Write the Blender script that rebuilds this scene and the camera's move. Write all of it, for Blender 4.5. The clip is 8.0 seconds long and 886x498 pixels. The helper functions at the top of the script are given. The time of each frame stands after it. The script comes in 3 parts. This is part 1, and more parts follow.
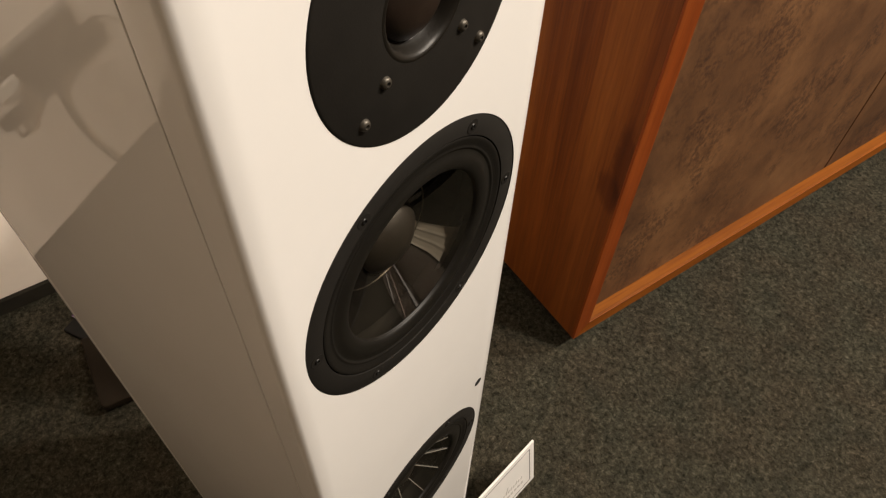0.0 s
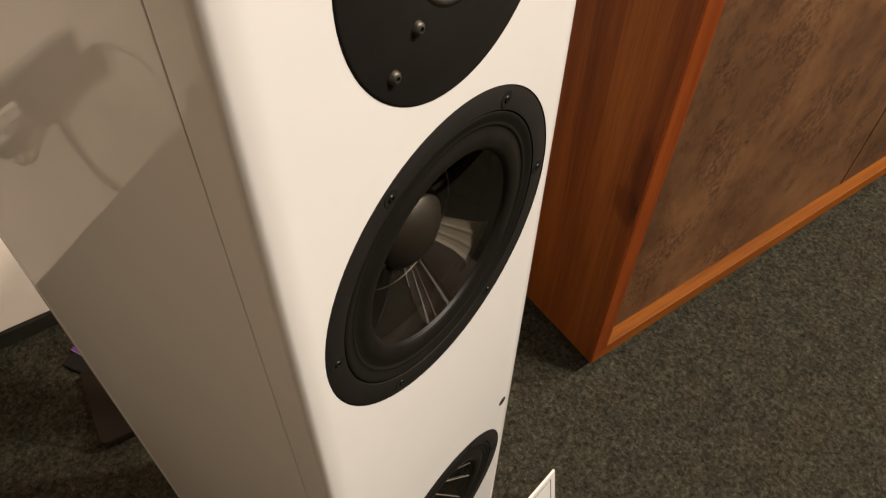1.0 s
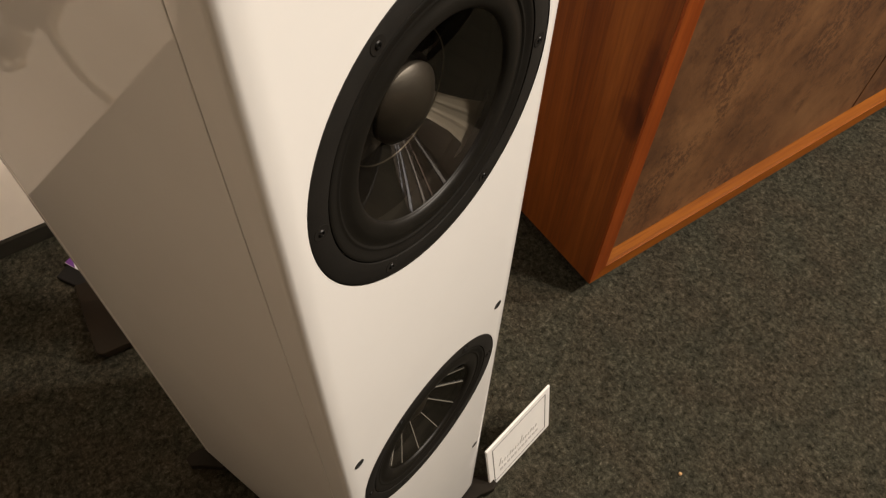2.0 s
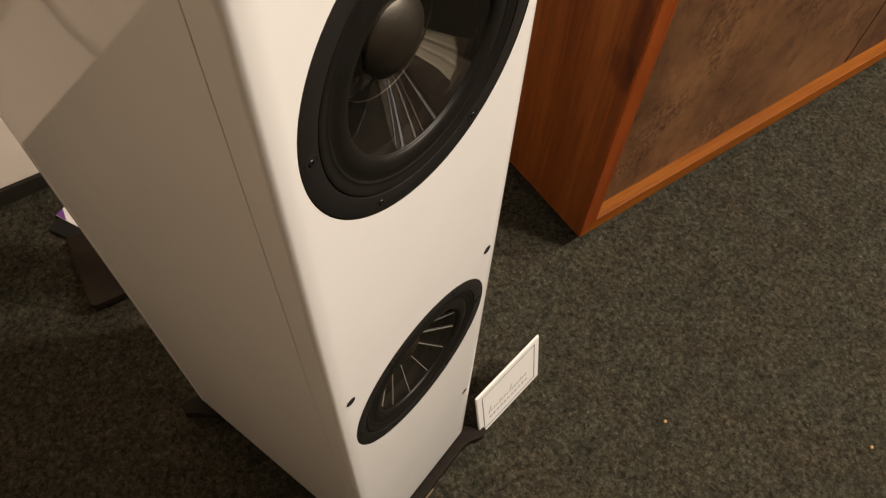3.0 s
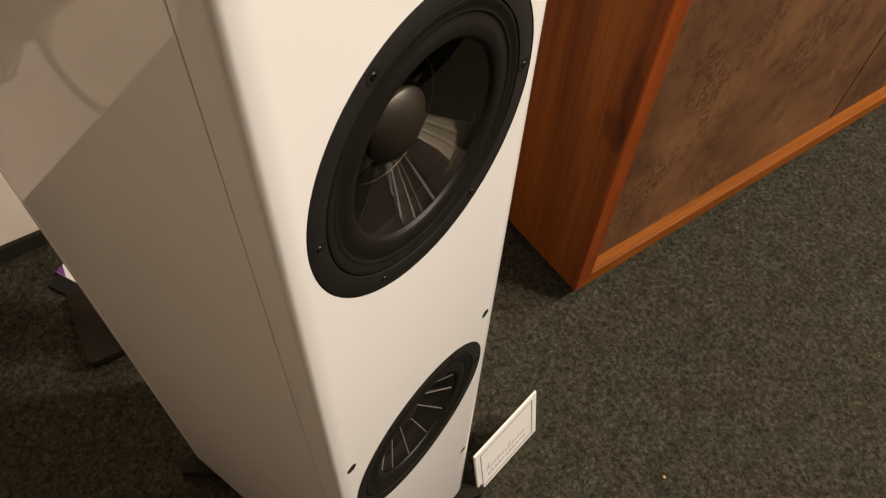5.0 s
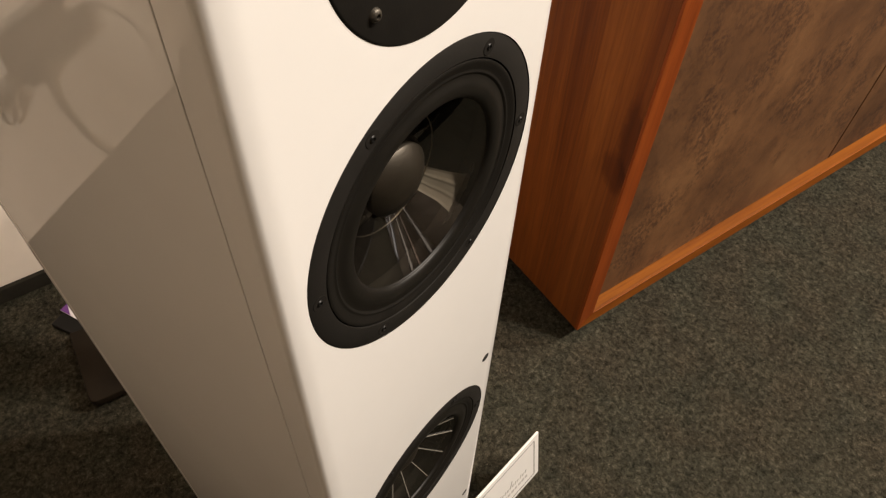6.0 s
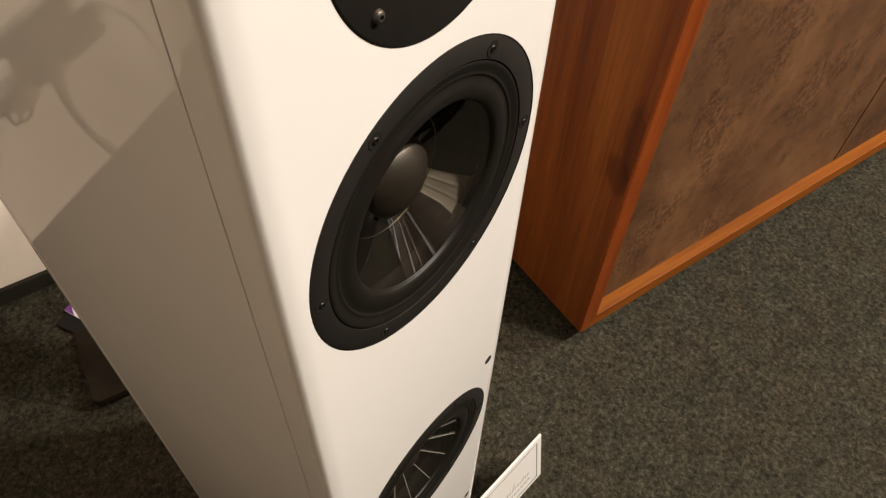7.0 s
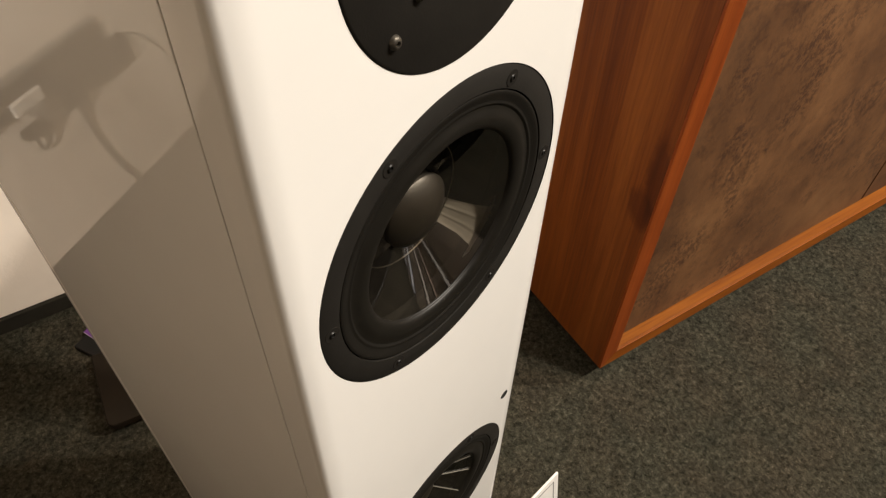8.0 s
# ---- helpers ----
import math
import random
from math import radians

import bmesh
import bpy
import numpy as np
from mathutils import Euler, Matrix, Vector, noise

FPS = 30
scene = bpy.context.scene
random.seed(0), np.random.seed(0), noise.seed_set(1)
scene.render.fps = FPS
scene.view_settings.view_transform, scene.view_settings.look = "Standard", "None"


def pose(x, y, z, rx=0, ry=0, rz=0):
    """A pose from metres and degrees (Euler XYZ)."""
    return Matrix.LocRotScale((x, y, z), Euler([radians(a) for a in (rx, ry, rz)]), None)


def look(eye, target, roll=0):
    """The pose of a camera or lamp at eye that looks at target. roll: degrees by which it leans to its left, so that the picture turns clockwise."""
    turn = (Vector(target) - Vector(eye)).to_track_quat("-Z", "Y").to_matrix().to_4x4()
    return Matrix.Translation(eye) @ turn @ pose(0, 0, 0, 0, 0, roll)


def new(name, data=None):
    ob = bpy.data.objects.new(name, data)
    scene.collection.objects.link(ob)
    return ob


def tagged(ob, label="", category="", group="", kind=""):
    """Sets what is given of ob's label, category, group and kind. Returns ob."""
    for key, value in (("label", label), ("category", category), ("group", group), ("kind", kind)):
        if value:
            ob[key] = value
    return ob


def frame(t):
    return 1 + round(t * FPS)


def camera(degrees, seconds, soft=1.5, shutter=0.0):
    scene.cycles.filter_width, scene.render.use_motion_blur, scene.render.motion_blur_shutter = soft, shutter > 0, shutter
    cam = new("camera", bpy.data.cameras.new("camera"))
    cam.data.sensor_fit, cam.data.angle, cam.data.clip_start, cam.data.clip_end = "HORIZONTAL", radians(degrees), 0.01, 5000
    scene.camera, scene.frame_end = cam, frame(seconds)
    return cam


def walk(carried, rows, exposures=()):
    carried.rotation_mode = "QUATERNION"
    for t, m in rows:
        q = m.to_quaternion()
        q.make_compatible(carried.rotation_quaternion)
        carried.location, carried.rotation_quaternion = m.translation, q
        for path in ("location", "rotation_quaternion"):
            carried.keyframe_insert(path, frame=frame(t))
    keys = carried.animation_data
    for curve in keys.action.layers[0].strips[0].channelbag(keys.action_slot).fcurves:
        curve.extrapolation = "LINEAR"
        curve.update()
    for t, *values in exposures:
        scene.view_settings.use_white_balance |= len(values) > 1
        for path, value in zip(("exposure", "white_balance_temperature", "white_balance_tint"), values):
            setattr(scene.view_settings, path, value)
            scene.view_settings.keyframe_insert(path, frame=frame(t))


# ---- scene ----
cam = camera(64.06, 8.0, soft=1.3)
ROWS = [
    (0.0, (-0.1811, -0.1475, 1.1164), (0.3162, 0.2139, 0.3277), 2.72),
    (0.5, (-0.1824, -0.1381, 1.0818), (0.3313, 0.2454, 0.3144), 1.81),
    (1.0, (-0.1847, -0.1336, 1.0720), (0.3421, 0.2553, 0.3162), 1.28),
    (1.5, (-0.1857, -0.1345, 1.0577), (0.3231, 0.2379, 0.2816), 1.68),
    (2.0, (-0.1896, -0.1431, 1.0387), (0.2801, 0.2011, 0.2256), 2.29),
    (2.2, (-0.1933, -0.1472, 1.0360), (0.2664, 0.1875, 0.2134), 2.48),
    (3.3, (-0.2008, -0.1547, 1.0375), (0.2383, 0.1495, 0.1922), 3.71),
    (3.5, (-0.2019, -0.1557, 1.0380), (0.2391, 0.1491, 0.1938), 3.80),
    (4.0, (-0.2038, -0.1566, 1.0392), (0.2393, 0.1503, 0.1970), 3.60),
    (4.5, (-0.2042, -0.1548, 1.0428), (0.2439, 0.1548, 0.2042), 3.69),
    (5.0, (-0.1971, -0.1468, 1.0569), (0.2886, 0.1879, 0.2494), 3.54),
    (5.2, (-0.1951, -0.1475, 1.0628), (0.3019, 0.1959, 0.2659), 3.60),
    (6.3, (-0.1924, -0.1463, 1.0692), (0.3197, 0.2186, 0.2916), 2.97),
    (6.5, (-0.1914, -0.1457, 1.0683), (0.3195, 0.2203, 0.2904), 3.06),
    (7.0, (-0.1924, -0.1468, 1.0685), (0.3172, 0.2207, 0.2905), 2.82),
    (7.5, (-0.1920, -0.1459, 1.0669), (0.3287, 0.2298, 0.3003), 3.48),
    (8.0, (-0.1870, -0.1461, 1.0629), (0.3296, 0.2657, 0.3122), 1.96),
]
walk(cam, [(t, look(eye, aim, roll)) for t, eye, aim, roll in ROWS],
     exposures=[(0.0, -0.09, 6500, 11), (2.0, -0.08, 6480, 11), (3.5, -0.07, 6640, 12), (5.0, -0.08, 6560, 12), (6.3, 0.07, 6480, 12), (8.0, 0.11, 6330, 9)])

# ---- sizes of the place (metres; x along the loudspeaker's front, y into the room's depth) ----
SL, SR, SD, SB, SH = -0.1009, 0.1040, 0.332, 0.026, 1.13    # loudspeaker: its two sides at the front joint, depth, underside, top
FLARE = 0.0024                                       # how far each side spreads towards the back
WOOFERS = (0.8046, 0.4516)                           # heights of the two woofers' centres
TWEETER = 0.9664
TURN = -18.16                                        # the wall and the sideboard stand at this angle
CAB = (0.4844, 0.0434)                               # the sideboard's front corner
WALL = 0.628                                         # from the sideboard's front back to the wall
ROOM = pose(*CAB, 0, 0, 0, TURN)


def room(e, n, z=0.0):
    """A place from metres along the wall and metres behind the sideboard's front."""
    return ROOM @ Vector((e, n, z))


# ---- light ----
world = bpy.data.worlds.new("interior")
world.use_nodes = True
world.node_tree.nodes["Background"].inputs["Color"].default_value = (1.0, 0.8, 0.62, 1)
world.node_tree.nodes["Background"].inputs["Strength"].default_value = 0.01
scene.world = world


def room_lamp(name, eye, aim, watts, size, colour=(1.0, 0.885, 0.745)):
    data = bpy.data.lights.new(name, "AREA")
    data.shape, data.size, data.energy, data.color = "DISK", size, watts, colour
    ob = new(name, data)
    ob.matrix_world = look(eye, aim)
    return ob


room_lamp("ceiling_lamp", (2.60, -2.05, 3.05), (0.0, 0.2, 0.4), 148, 0.20)
room_lamp("ceiling_lamp", (0.90, -1.40, 3.05), (0.1, 0.1, 0.0), 90, 0.20)
room_lamp("ceiling_lamp", (3.00, -3.60, 3.05), (-0.2, 0.4, 0.4), 182, 0.20)


# ---- materials ----
def material(name, colour=(0.8, 0.8, 0.8), rough=0.5, metal=0.0, **extra):
    m = bpy.data.materials.new(name)
    m.use_nodes = True
    b = m.node_tree.nodes["Principled BSDF"]
    b.inputs["Base Color"].default_value = (*colour, 1)
    b.inputs["Roughness"].default_value = rough
    b.inputs["Metallic"].default_value = metal
    for key, value in extra.items():
        b.inputs[key.replace("_", " ")].default_value = value
    return m


def nodes_of(m):
    t = m.node_tree
    return t, t.nodes, t.links, t.nodes["Principled BSDF"]


def texture(m, kind, scale, stretch=(1, 1, 1), turn=(0, 0, 0), **settings):
    """A texture node on the object's own coordinates, in metres."""
    t, n, l, b = nodes_of(m)
    co, mp, tx = n.new("ShaderNodeTexCoord"), n.new("ShaderNodeMapping"), n.new(kind)
    mp.inputs["Scale"].default_value = stretch
    mp.inputs["Rotation"].default_value = [radians(a) for a in turn]
    l.new(co.outputs["Object"], mp.inputs["Vector"])
    l.new(mp.outputs["Vector"], tx.inputs["Vector"])
    tx.inputs["Scale"].default_value = scale
    for key, value in settings.items():
        tx.inputs[key].default_value = value
    return tx


def ramp(m, source, stops):
    t, n, l, b = nodes_of(m)
    r = n.new("ShaderNodeValToRGB")
    while len(r.color_ramp.elements) < len(stops):
        r.color_ramp.elements.new(0.5)
    for e, (at, c) in zip(r.color_ramp.elements, stops):
        e.position, e.color = at, (*c, 1) if len(c) == 3 else c
    l.new(source, r.inputs["Fac"])
    return r.outputs["Color"]


def mix(m, kind, a, c, factor):
    t, n, l, b = nodes_of(m)
    x = n.new("ShaderNodeMixRGB")
    x.blend_type = kind
    for socket, value in (("Fac", factor), ("Color1", a), ("Color2", c)):
        if isinstance(value, bpy.types.NodeSocket):
            l.new(value, x.inputs[socket])
        elif socket == "Fac":
            x.inputs[socket].default_value = value
        else:
            x.inputs[socket].default_value = (*value, 1)
    return x.outputs["Color"]


def bump(m, source, strength, distance):
    t, n, l, b = nodes_of(m)
    u = n.new("ShaderNodeBump")
    u.inputs["Strength"].default_value, u.inputs["Distance"].default_value = strength, distance
    l.new(source, u.inputs["Height"])
    old = b.inputs["Normal"].links
    if old:
        l.new(old[0].from_socket, u.inputs["Normal"])
    l.new(u.outputs["Normal"], b.inputs["Normal"])


def rough_from(m, source, low, high):
    t, n, l, b = nodes_of(m)
    r = n.new("ShaderNodeMapRange")
    r.inputs["To Min"].default_value, r.inputs["To Max"].default_value = low, high
    l.new(source, r.inputs["Value"])
    l.new(r.outputs["Result"], b.inputs["Roughness"])


def colour_from(m, source):
    t, n, l, b = nodes_of(m)
    l.new(source, b.inputs["Base Color"])


def make_lacquer(name="white_lacquer", rough=0.018):
    m = material(name, (0.80, 0.785, 0.765), rough, IOR=1.58)
    cloud = texture(m, "ShaderNodeTexNoise", 9, Detail=4)
    colour_from(m, ramp(m, cloud.outputs["Fac"], [(0.3, (0.785, 0.77, 0.75)), (0.7, (0.81, 0.797, 0.778))]))
    orange_peel = texture(m, "ShaderNodeTexNoise", 240, Detail=1)
    bump(m, orange_peel.outputs["Fac"], 0.008, 0.0002)
    return m


def make_carpet():
    m = material("carpet", rough=0.95, Specular_IOR_Level=0.08)
    clump = texture(m, "ShaderNodeTexNoise", 118, Detail=8, Roughness=0.74, Distortion=0.5)
    fibre = texture(m, "ShaderNodeTexNoise", 330, (1, 0.5, 1), (0, 0, 25), Detail=5, Roughness=0.75, Distortion=0.6)
    fleck = texture(m, "ShaderNodeTexNoise", 240, (0.55, 1, 1), (0, 0, -20), Detail=3, Roughness=0.6)
    gap = texture(m, "ShaderNodeTexVoronoi", 150, (1, 0.8, 1), (0, 0, 40), Randomness=1.0)
    patch = texture(m, "ShaderNodeTexNoise", 26, Detail=6, Roughness=0.7)
    rust = texture(m, "ShaderNodeTexNoise", 9, Detail=4)
    yarn = ramp(m, clump.outputs["Fac"], [(0.34, (0.0100, 0.0090, 0.0063)), (0.45, (0.0296, 0.0272, 0.0195)),
                                          (0.57, (0.0496, 0.0462, 0.0340)), (0.67, (0.0880, 0.0808, 0.0615))])
    yarn = mix(m, "MULTIPLY", yarn, ramp(m, fibre.outputs["Fac"], [(0.28, (0.42, 0.42, 0.42)), (0.72, (1.56, 1.56, 1.56))]), 0.85)
    yarn = mix(m, "MIX", yarn, (0.1320, 0.1190, 0.0930), ramp(m, fleck.outputs["Fac"], [(0.62, (0, 0, 0)), (0.74, (0.75, 0.75, 0.75))]))
    yarn = mix(m, "MULTIPLY", yarn, ramp(m, gap.outputs["Distance"], [(0.42, (1.06, 1.06, 1.06)), (0.78, (0.6, 0.6, 0.6))]), 0.55)
    yarn = mix(m, "MULTIPLY", yarn, ramp(m, rust.outputs["Fac"], [(0.40, (0.98, 1.01, 1.0)), (0.62, (1.05, 0.99, 0.96))]), 1.0)
    yarn = mix(m, "MULTIPLY", yarn, ramp(m, patch.outputs["Fac"], [(0.34, (0.70, 0.71, 0.71)), (0.66, (1.28, 1.25, 1.20))]), 1.0)
    colour_from(m, yarn)
    bump(m, clump.outputs["Fac"], 0.7, 0.005)
    bump(m, fibre.outputs["Fac"], 0.6, 0.002)
    return m


def make_wood(name, stops, along="z"):
    m = material(name, rough=0.42, Specular_IOR_Level=0.22)
    s = {"z": (1, 1, 0.045), "x": (0.045, 1, 1)}[along]
    warp = texture(m, "ShaderNodeTexNoise", 22, s, Detail=6, Roughness=0.62, Distortion=0.7)
    fine = texture(m, "ShaderNodeTexNoise", 260, s, Detail=3, Roughness=0.6)
    board = texture(m, "ShaderNodeTexNoise", 5, (1, 1, 0.35) if along == "z" else (0.35, 1, 1), Detail=2)
    c = ramp(m, warp.outputs["Fac"], stops)
    c = mix(m, "MULTIPLY", c, ramp(m, fine.outputs["Fac"], [(0.3, (0.66, 0.60, 0.54)), (0.6, (1.08, 1.08, 1.08))]), 0.65)
    c = mix(m, "MULTIPLY", c, ramp(m, board.outputs["Fac"], [(0.3, (0.74, 0.68, 0.62)), (0.7, (1.12, 1.1, 1.06))]), 0.8)
    colour_from(m, c)
    rough_from(m, fine.outputs["Fac"], 0.42, 0.62)
    bump(m, fine.outputs["Fac"], 0.12, 0.0006)
    return m


def make_stone():
    m = material("rusted_stone", rough=0.6)
    tilt = (0, 35, 0)
    big = texture(m, "ShaderNodeTexNoise", 7, (1.0, 1, 0.75), tilt, Detail=7, Roughness=0.62, Distortion=0.2)
    mid = texture(m, "ShaderNodeTexNoise", 34, (1.0, 1, 0.85), tilt, Detail=10, Roughness=0.78)
    pits = texture(m, "ShaderNodeTexNoise", 95, (1.0, 1, 0.8), tilt, Detail=8, Roughness=0.78)
    where = texture(m, "ShaderNodeTexNoise", 11, (1.0, 1, 0.7), tilt, Detail=6, Roughness=0.65, Distortion=0.3)
    c = ramp(m, big.outputs["Fac"], [(0.36, (0.0860, 0.0355, 0.0104)), (0.46, (0.1110, 0.0472, 0.0146)),
                                     (0.55, (0.1400, 0.0620, 0.0204)), (0.66, (0.1680, 0.0785, 0.0275))])
    c = mix(m, "MULTIPLY", c, ramp(m, mid.outputs["Fac"], [(0.38, (0.60, 0.53, 0.47)), (0.47, (0.96, 0.95, 0.94)), (0.64, (1.12, 1.12, 1.12))]), 0.8)
    dark = ramp(m, pits.outputs["Fac"], [(0.47, (1, 1, 1)), (0.54, (0.42, 0.35, 0.30))])
    c = mix(m, "MULTIPLY", c, dark, ramp(m, where.outputs["Fac"], [(0.50, (0.08, 0.08, 0.08)), (0.60, (0.9, 0.9, 0.9))]))
    colour_from(m, c)
    rough_from(m, mid.outputs["Fac"], 0.5, 0.8)
    bump(m, pits.outputs["Fac"], 0.25, 0.0008)
    return m


def make_plain(name, colour, rough, grain=300, depth=0.15, spread=0.12, metal=0.0, **extra):
    """A painted or moulded surface with slight clouding and fine relief."""
    m = material(name, colour, rough, metal, **extra)
    cloud = texture(m, "ShaderNodeTexNoise", grain / 12, Detail=4)
    fine = texture(m, "ShaderNodeTexNoise", grain, Detail=3)
    lo, hi = [tuple(c * k for c in colour) for k in (1 - spread, 1 + spread)]
    colour_from(m, ramp(m, cloud.outputs["Fac"], [(0.3, lo), (0.7, hi)]))
    rough_from(m, cloud.outputs["Fac"], max(rough - 0.06, 0.02), min(rough + 0.06, 1))
    bump(m, fine.outputs["Fac"], depth, 0.0008)
    return m


LACQUER = make_lacquer()
SATIN = make_lacquer("white_front_lacquer", 0.03)
CARPET = make_carpet()
def add_knot(m, at, size, lean):
    """A dark knot with a drawn-out tail in the grain."""
    t, n, l, b = nodes_of(m)
    co, mp, wob, add, ball = (n.new("ShaderNode" + k) for k in ("TexCoord", "Mapping", "TexNoise", "VectorMath", "TexGradient"))
    mp.vector_type = "TEXTURE"
    mp.inputs["Location"].default_value, mp.inputs["Scale"].default_value = at, size
    mp.inputs["Rotation"].default_value = (radians(lean), 0, 0)
    wob.inputs["Scale"].default_value = 40
    add.operation, ball.gradient_type = "MULTIPLY_ADD", "SPHERICAL"
    add.inputs[1].default_value = (0.02, 0.02, 0.02)
    l.new(co.outputs["Object"], wob.inputs["Vector"])
    l.new(wob.outputs["Color"], add.inputs[0])
    l.new(co.outputs["Object"], add.inputs[2])
    l.new(add.outputs["Vector"], mp.inputs["Vector"])
    l.new(mp.outputs["Vector"], ball.inputs["Vector"])
    old = b.inputs["Base Color"].links[0].from_socket
    colour_from(m, mix(m, "MULTIPLY", old, (0.60, 0.53, 0.51), ramp(m, ball.outputs["Fac"], [(0.05, (0, 0, 0)), (0.40, (1, 1, 1))])))
    return m


WOOD = make_wood("cherry_wood", [(0.30, (0.1009, 0.0224, 0.0038)), (0.48, (0.1700, 0.0431, 0.0068)), (0.66, (0.2420, 0.0722, 0.0132))])
SIDE_STOPS = [(0.30, (0.0980, 0.0236, 0.0036)), (0.48, (0.1630, 0.0440, 0.0068)), (0.66, (0.2400, 0.0765, 0.0132))]
WOOD_SIDE = add_knot(make_wood("cherry_wood_knotted", SIDE_STOPS), (0.01, 0.032, 0.412), (0.5, 0.028, 0.042), -16)
add_knot(WOOD_SIDE, (0.01, 0.022, 0.470), (0.5, 0.021, 0.090), -6)
WOOD_RAIL = make_wood("cherry_wood_rail", [(0.30, (0.1620, 0.0450, 0.0018)), (0.50, (0.2200, 0.0680, 0.0028)), (0.68, (0.2700, 0.0920, 0.0046))], "x")
WOOD_STILE = make_wood("cherry_wood_stile", [(0.30, (0.1716, 0.0330, 0.0047)), (0.50, (0.2340, 0.0510, 0.0068)), (0.68, (0.2808, 0.0720, 0.0119))])
WOOD_LIP = make_wood("cherry_wood_lip", [(0.30, (0.1900, 0.0500, 0.0036)), (0.50, (0.2450, 0.0720, 0.0056)), (0.68, (0.3000, 0.0980, 0.0084))], "x")
STONE = make_stone()
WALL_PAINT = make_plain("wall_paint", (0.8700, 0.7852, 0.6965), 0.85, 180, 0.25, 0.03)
# Unseen south and east walls: grey set by how much light they should bounce.
FAR_BOUNCE = make_plain("far_wall_bounce", (0.4600, 0.4050, 0.3360), 0.85, 180, 0.25, 0.04)
# Unseen west wall, made lighter to bounce light onto the loudspeaker's side.
WEST_BOUNCE = make_plain("west_wall_bounce", (0.6300, 0.5354, 0.4270), 0.85, 180, 0.25, 0.04)
# Unseen ceiling, darkened so that less bounced light reaches the floor.
CEILING_BOUNCE = make_plain("ceiling_bounce", (0.2800, 0.2531, 0.2205), 0.9, 180, 0.2, 0.03)
SKIRTING = make_plain("dark_skirting", (0.0210, 0.0188, 0.0145), 0.9, 300, 0.3, 0.2, Specular_IOR_Level=0.1)
FLANGE = make_plain("driver_frame_paint", (0.0112, 0.0099, 0.0083), 0.66, 900, 0.12, 0.1, Specular_IOR_Level=0.24)
GASKET = make_plain("gasket_rubber", (0.0066, 0.0057, 0.0045), 0.55, 900, 0.1, 0.1, Specular_IOR_Level=0.22)
SURROUND = make_plain("surround_rubber", (0.0066, 0.0057, 0.0044), 0.46, 700, 0.04, 0.15, Specular_IOR_Level=0.3)
def make_clear(name, tint, rough, gloss):
    """A thin clear sheet: what is behind shows through, and its face gleams."""
    m = bpy.data.materials.new(name)
    m.use_nodes = True
    t = m.node_tree
    t.nodes.remove(t.nodes["Principled BSDF"])
    clear, gleam, both = (t.nodes.new("ShaderNode" + k) for k in ("BsdfTransparent", "BsdfGlossy", "MixShader"))
    clear.inputs["Color"].default_value = (*tint, 1)
    gleam.inputs["Roughness"].default_value = rough
    smoke, body = t.nodes.new("ShaderNodeBsdfDiffuse"), t.nodes.new("ShaderNodeMixShader")
    smoke.inputs["Color"].default_value, body.inputs["Fac"].default_value = (0.036, 0.031, 0.025, 1), 0.11
    t.links.new(clear.outputs["BSDF"], body.inputs[1])
    t.links.new(smoke.outputs["BSDF"], body.inputs[2])
    both.inputs["Fac"].default_value = gloss
    t.links.new(body.outputs["Shader"], both.inputs[1])
    t.links.new(gleam.outputs["BSDF"], both.inputs[2])
    t.links.new(both.outputs["Shader"], t.nodes["Material Output"].inputs["Surface"])
    return m


CONE = make_clear("cone_polymer", (0.58, 0.55, 0.50), 0.045, 0.15)
LIT_BASKET = make_plain("lit_basket_metal", (0.66, 0.64, 0.59), 0.5, 500, 0.2, 0.15)
SPIDER = make_plain("spider_fabric", (0.040, 0.034, 0.027), 0.8, 900, 0.3, 0.2)
COIL = make_plain("ring_metal", (0.45, 0.41, 0.34), 0.3, 600, 0.1, 0.1, 1.0)
DARK_COIL = make_plain("coil_former", (0.06, 0.045, 0.035), 0.4, 600, 0.1, 0.1)
PALE_RIB = make_plain("pale_rib_polymer", (0.20, 0.185, 0.155), 0.35, 500, 0.04, 0.1)
CAP = make_plain("dust_cap_matt", (0.0110, 0.0088, 0.0060), 0.42, 900, 0.08, 0.1, Specular_IOR_Level=0.6, Specular_Tint=(1.0, 0.90, 0.76, 1.0))
PLATE = make_plain("tweeter_plate", (0.0098, 0.0084, 0.0066), 0.72, 1200, 0.08, 0.1, Specular_IOR_Level=0.2)
HORN = make_plain("horn_lip", (0.0090, 0.0076, 0.0058), 0.38, 1200, 0.05, 0.1, Specular_IOR_Level=0.22)
DOME = make_plain("dome_fabric", (0.016, 0.0095, 0.0062), 0.42, 1500, 0.1, 0.15, Specular_IOR_Level=0.35)
SCREW = make_plain("black_screw", (0.075, 0.067, 0.055), 0.45, 900, 0.1, 0.2, 0.7)
SCREW_DARK = make_plain("matt_black_screw", (0.004, 0.0037, 0.0034), 0.42, 900, 0.1, 0.2, 0.0, Specular_IOR_Level=0.25)
PEG = make_plain("peg_socket", (0.007, 0.007, 0.006), 0.7, 900, 0.1, 0.1)
# Near-black for voids and gaps; their shade is in the colour.
HOLLOW = make_plain("hollow", (0.012, 0.0105, 0.0088), 0.9, 300, 0.1, 0.1, Specular_IOR_Level=0.1)
FOOT = make_plain("foot_metal", (0.0120, 0.0090, 0.0058), 0.65, 700, 0.2, 0.15, Specular_IOR_Level=0.12)
FILLER = make_plain("joint_filler", (0.20, 0.175, 0.145), 0.8, 500, 0.2, 0.1)
RUBBER = make_plain("black_rubber", (0.012, 0.012, 0.011), 0.75, 500, 0.3, 0.15)
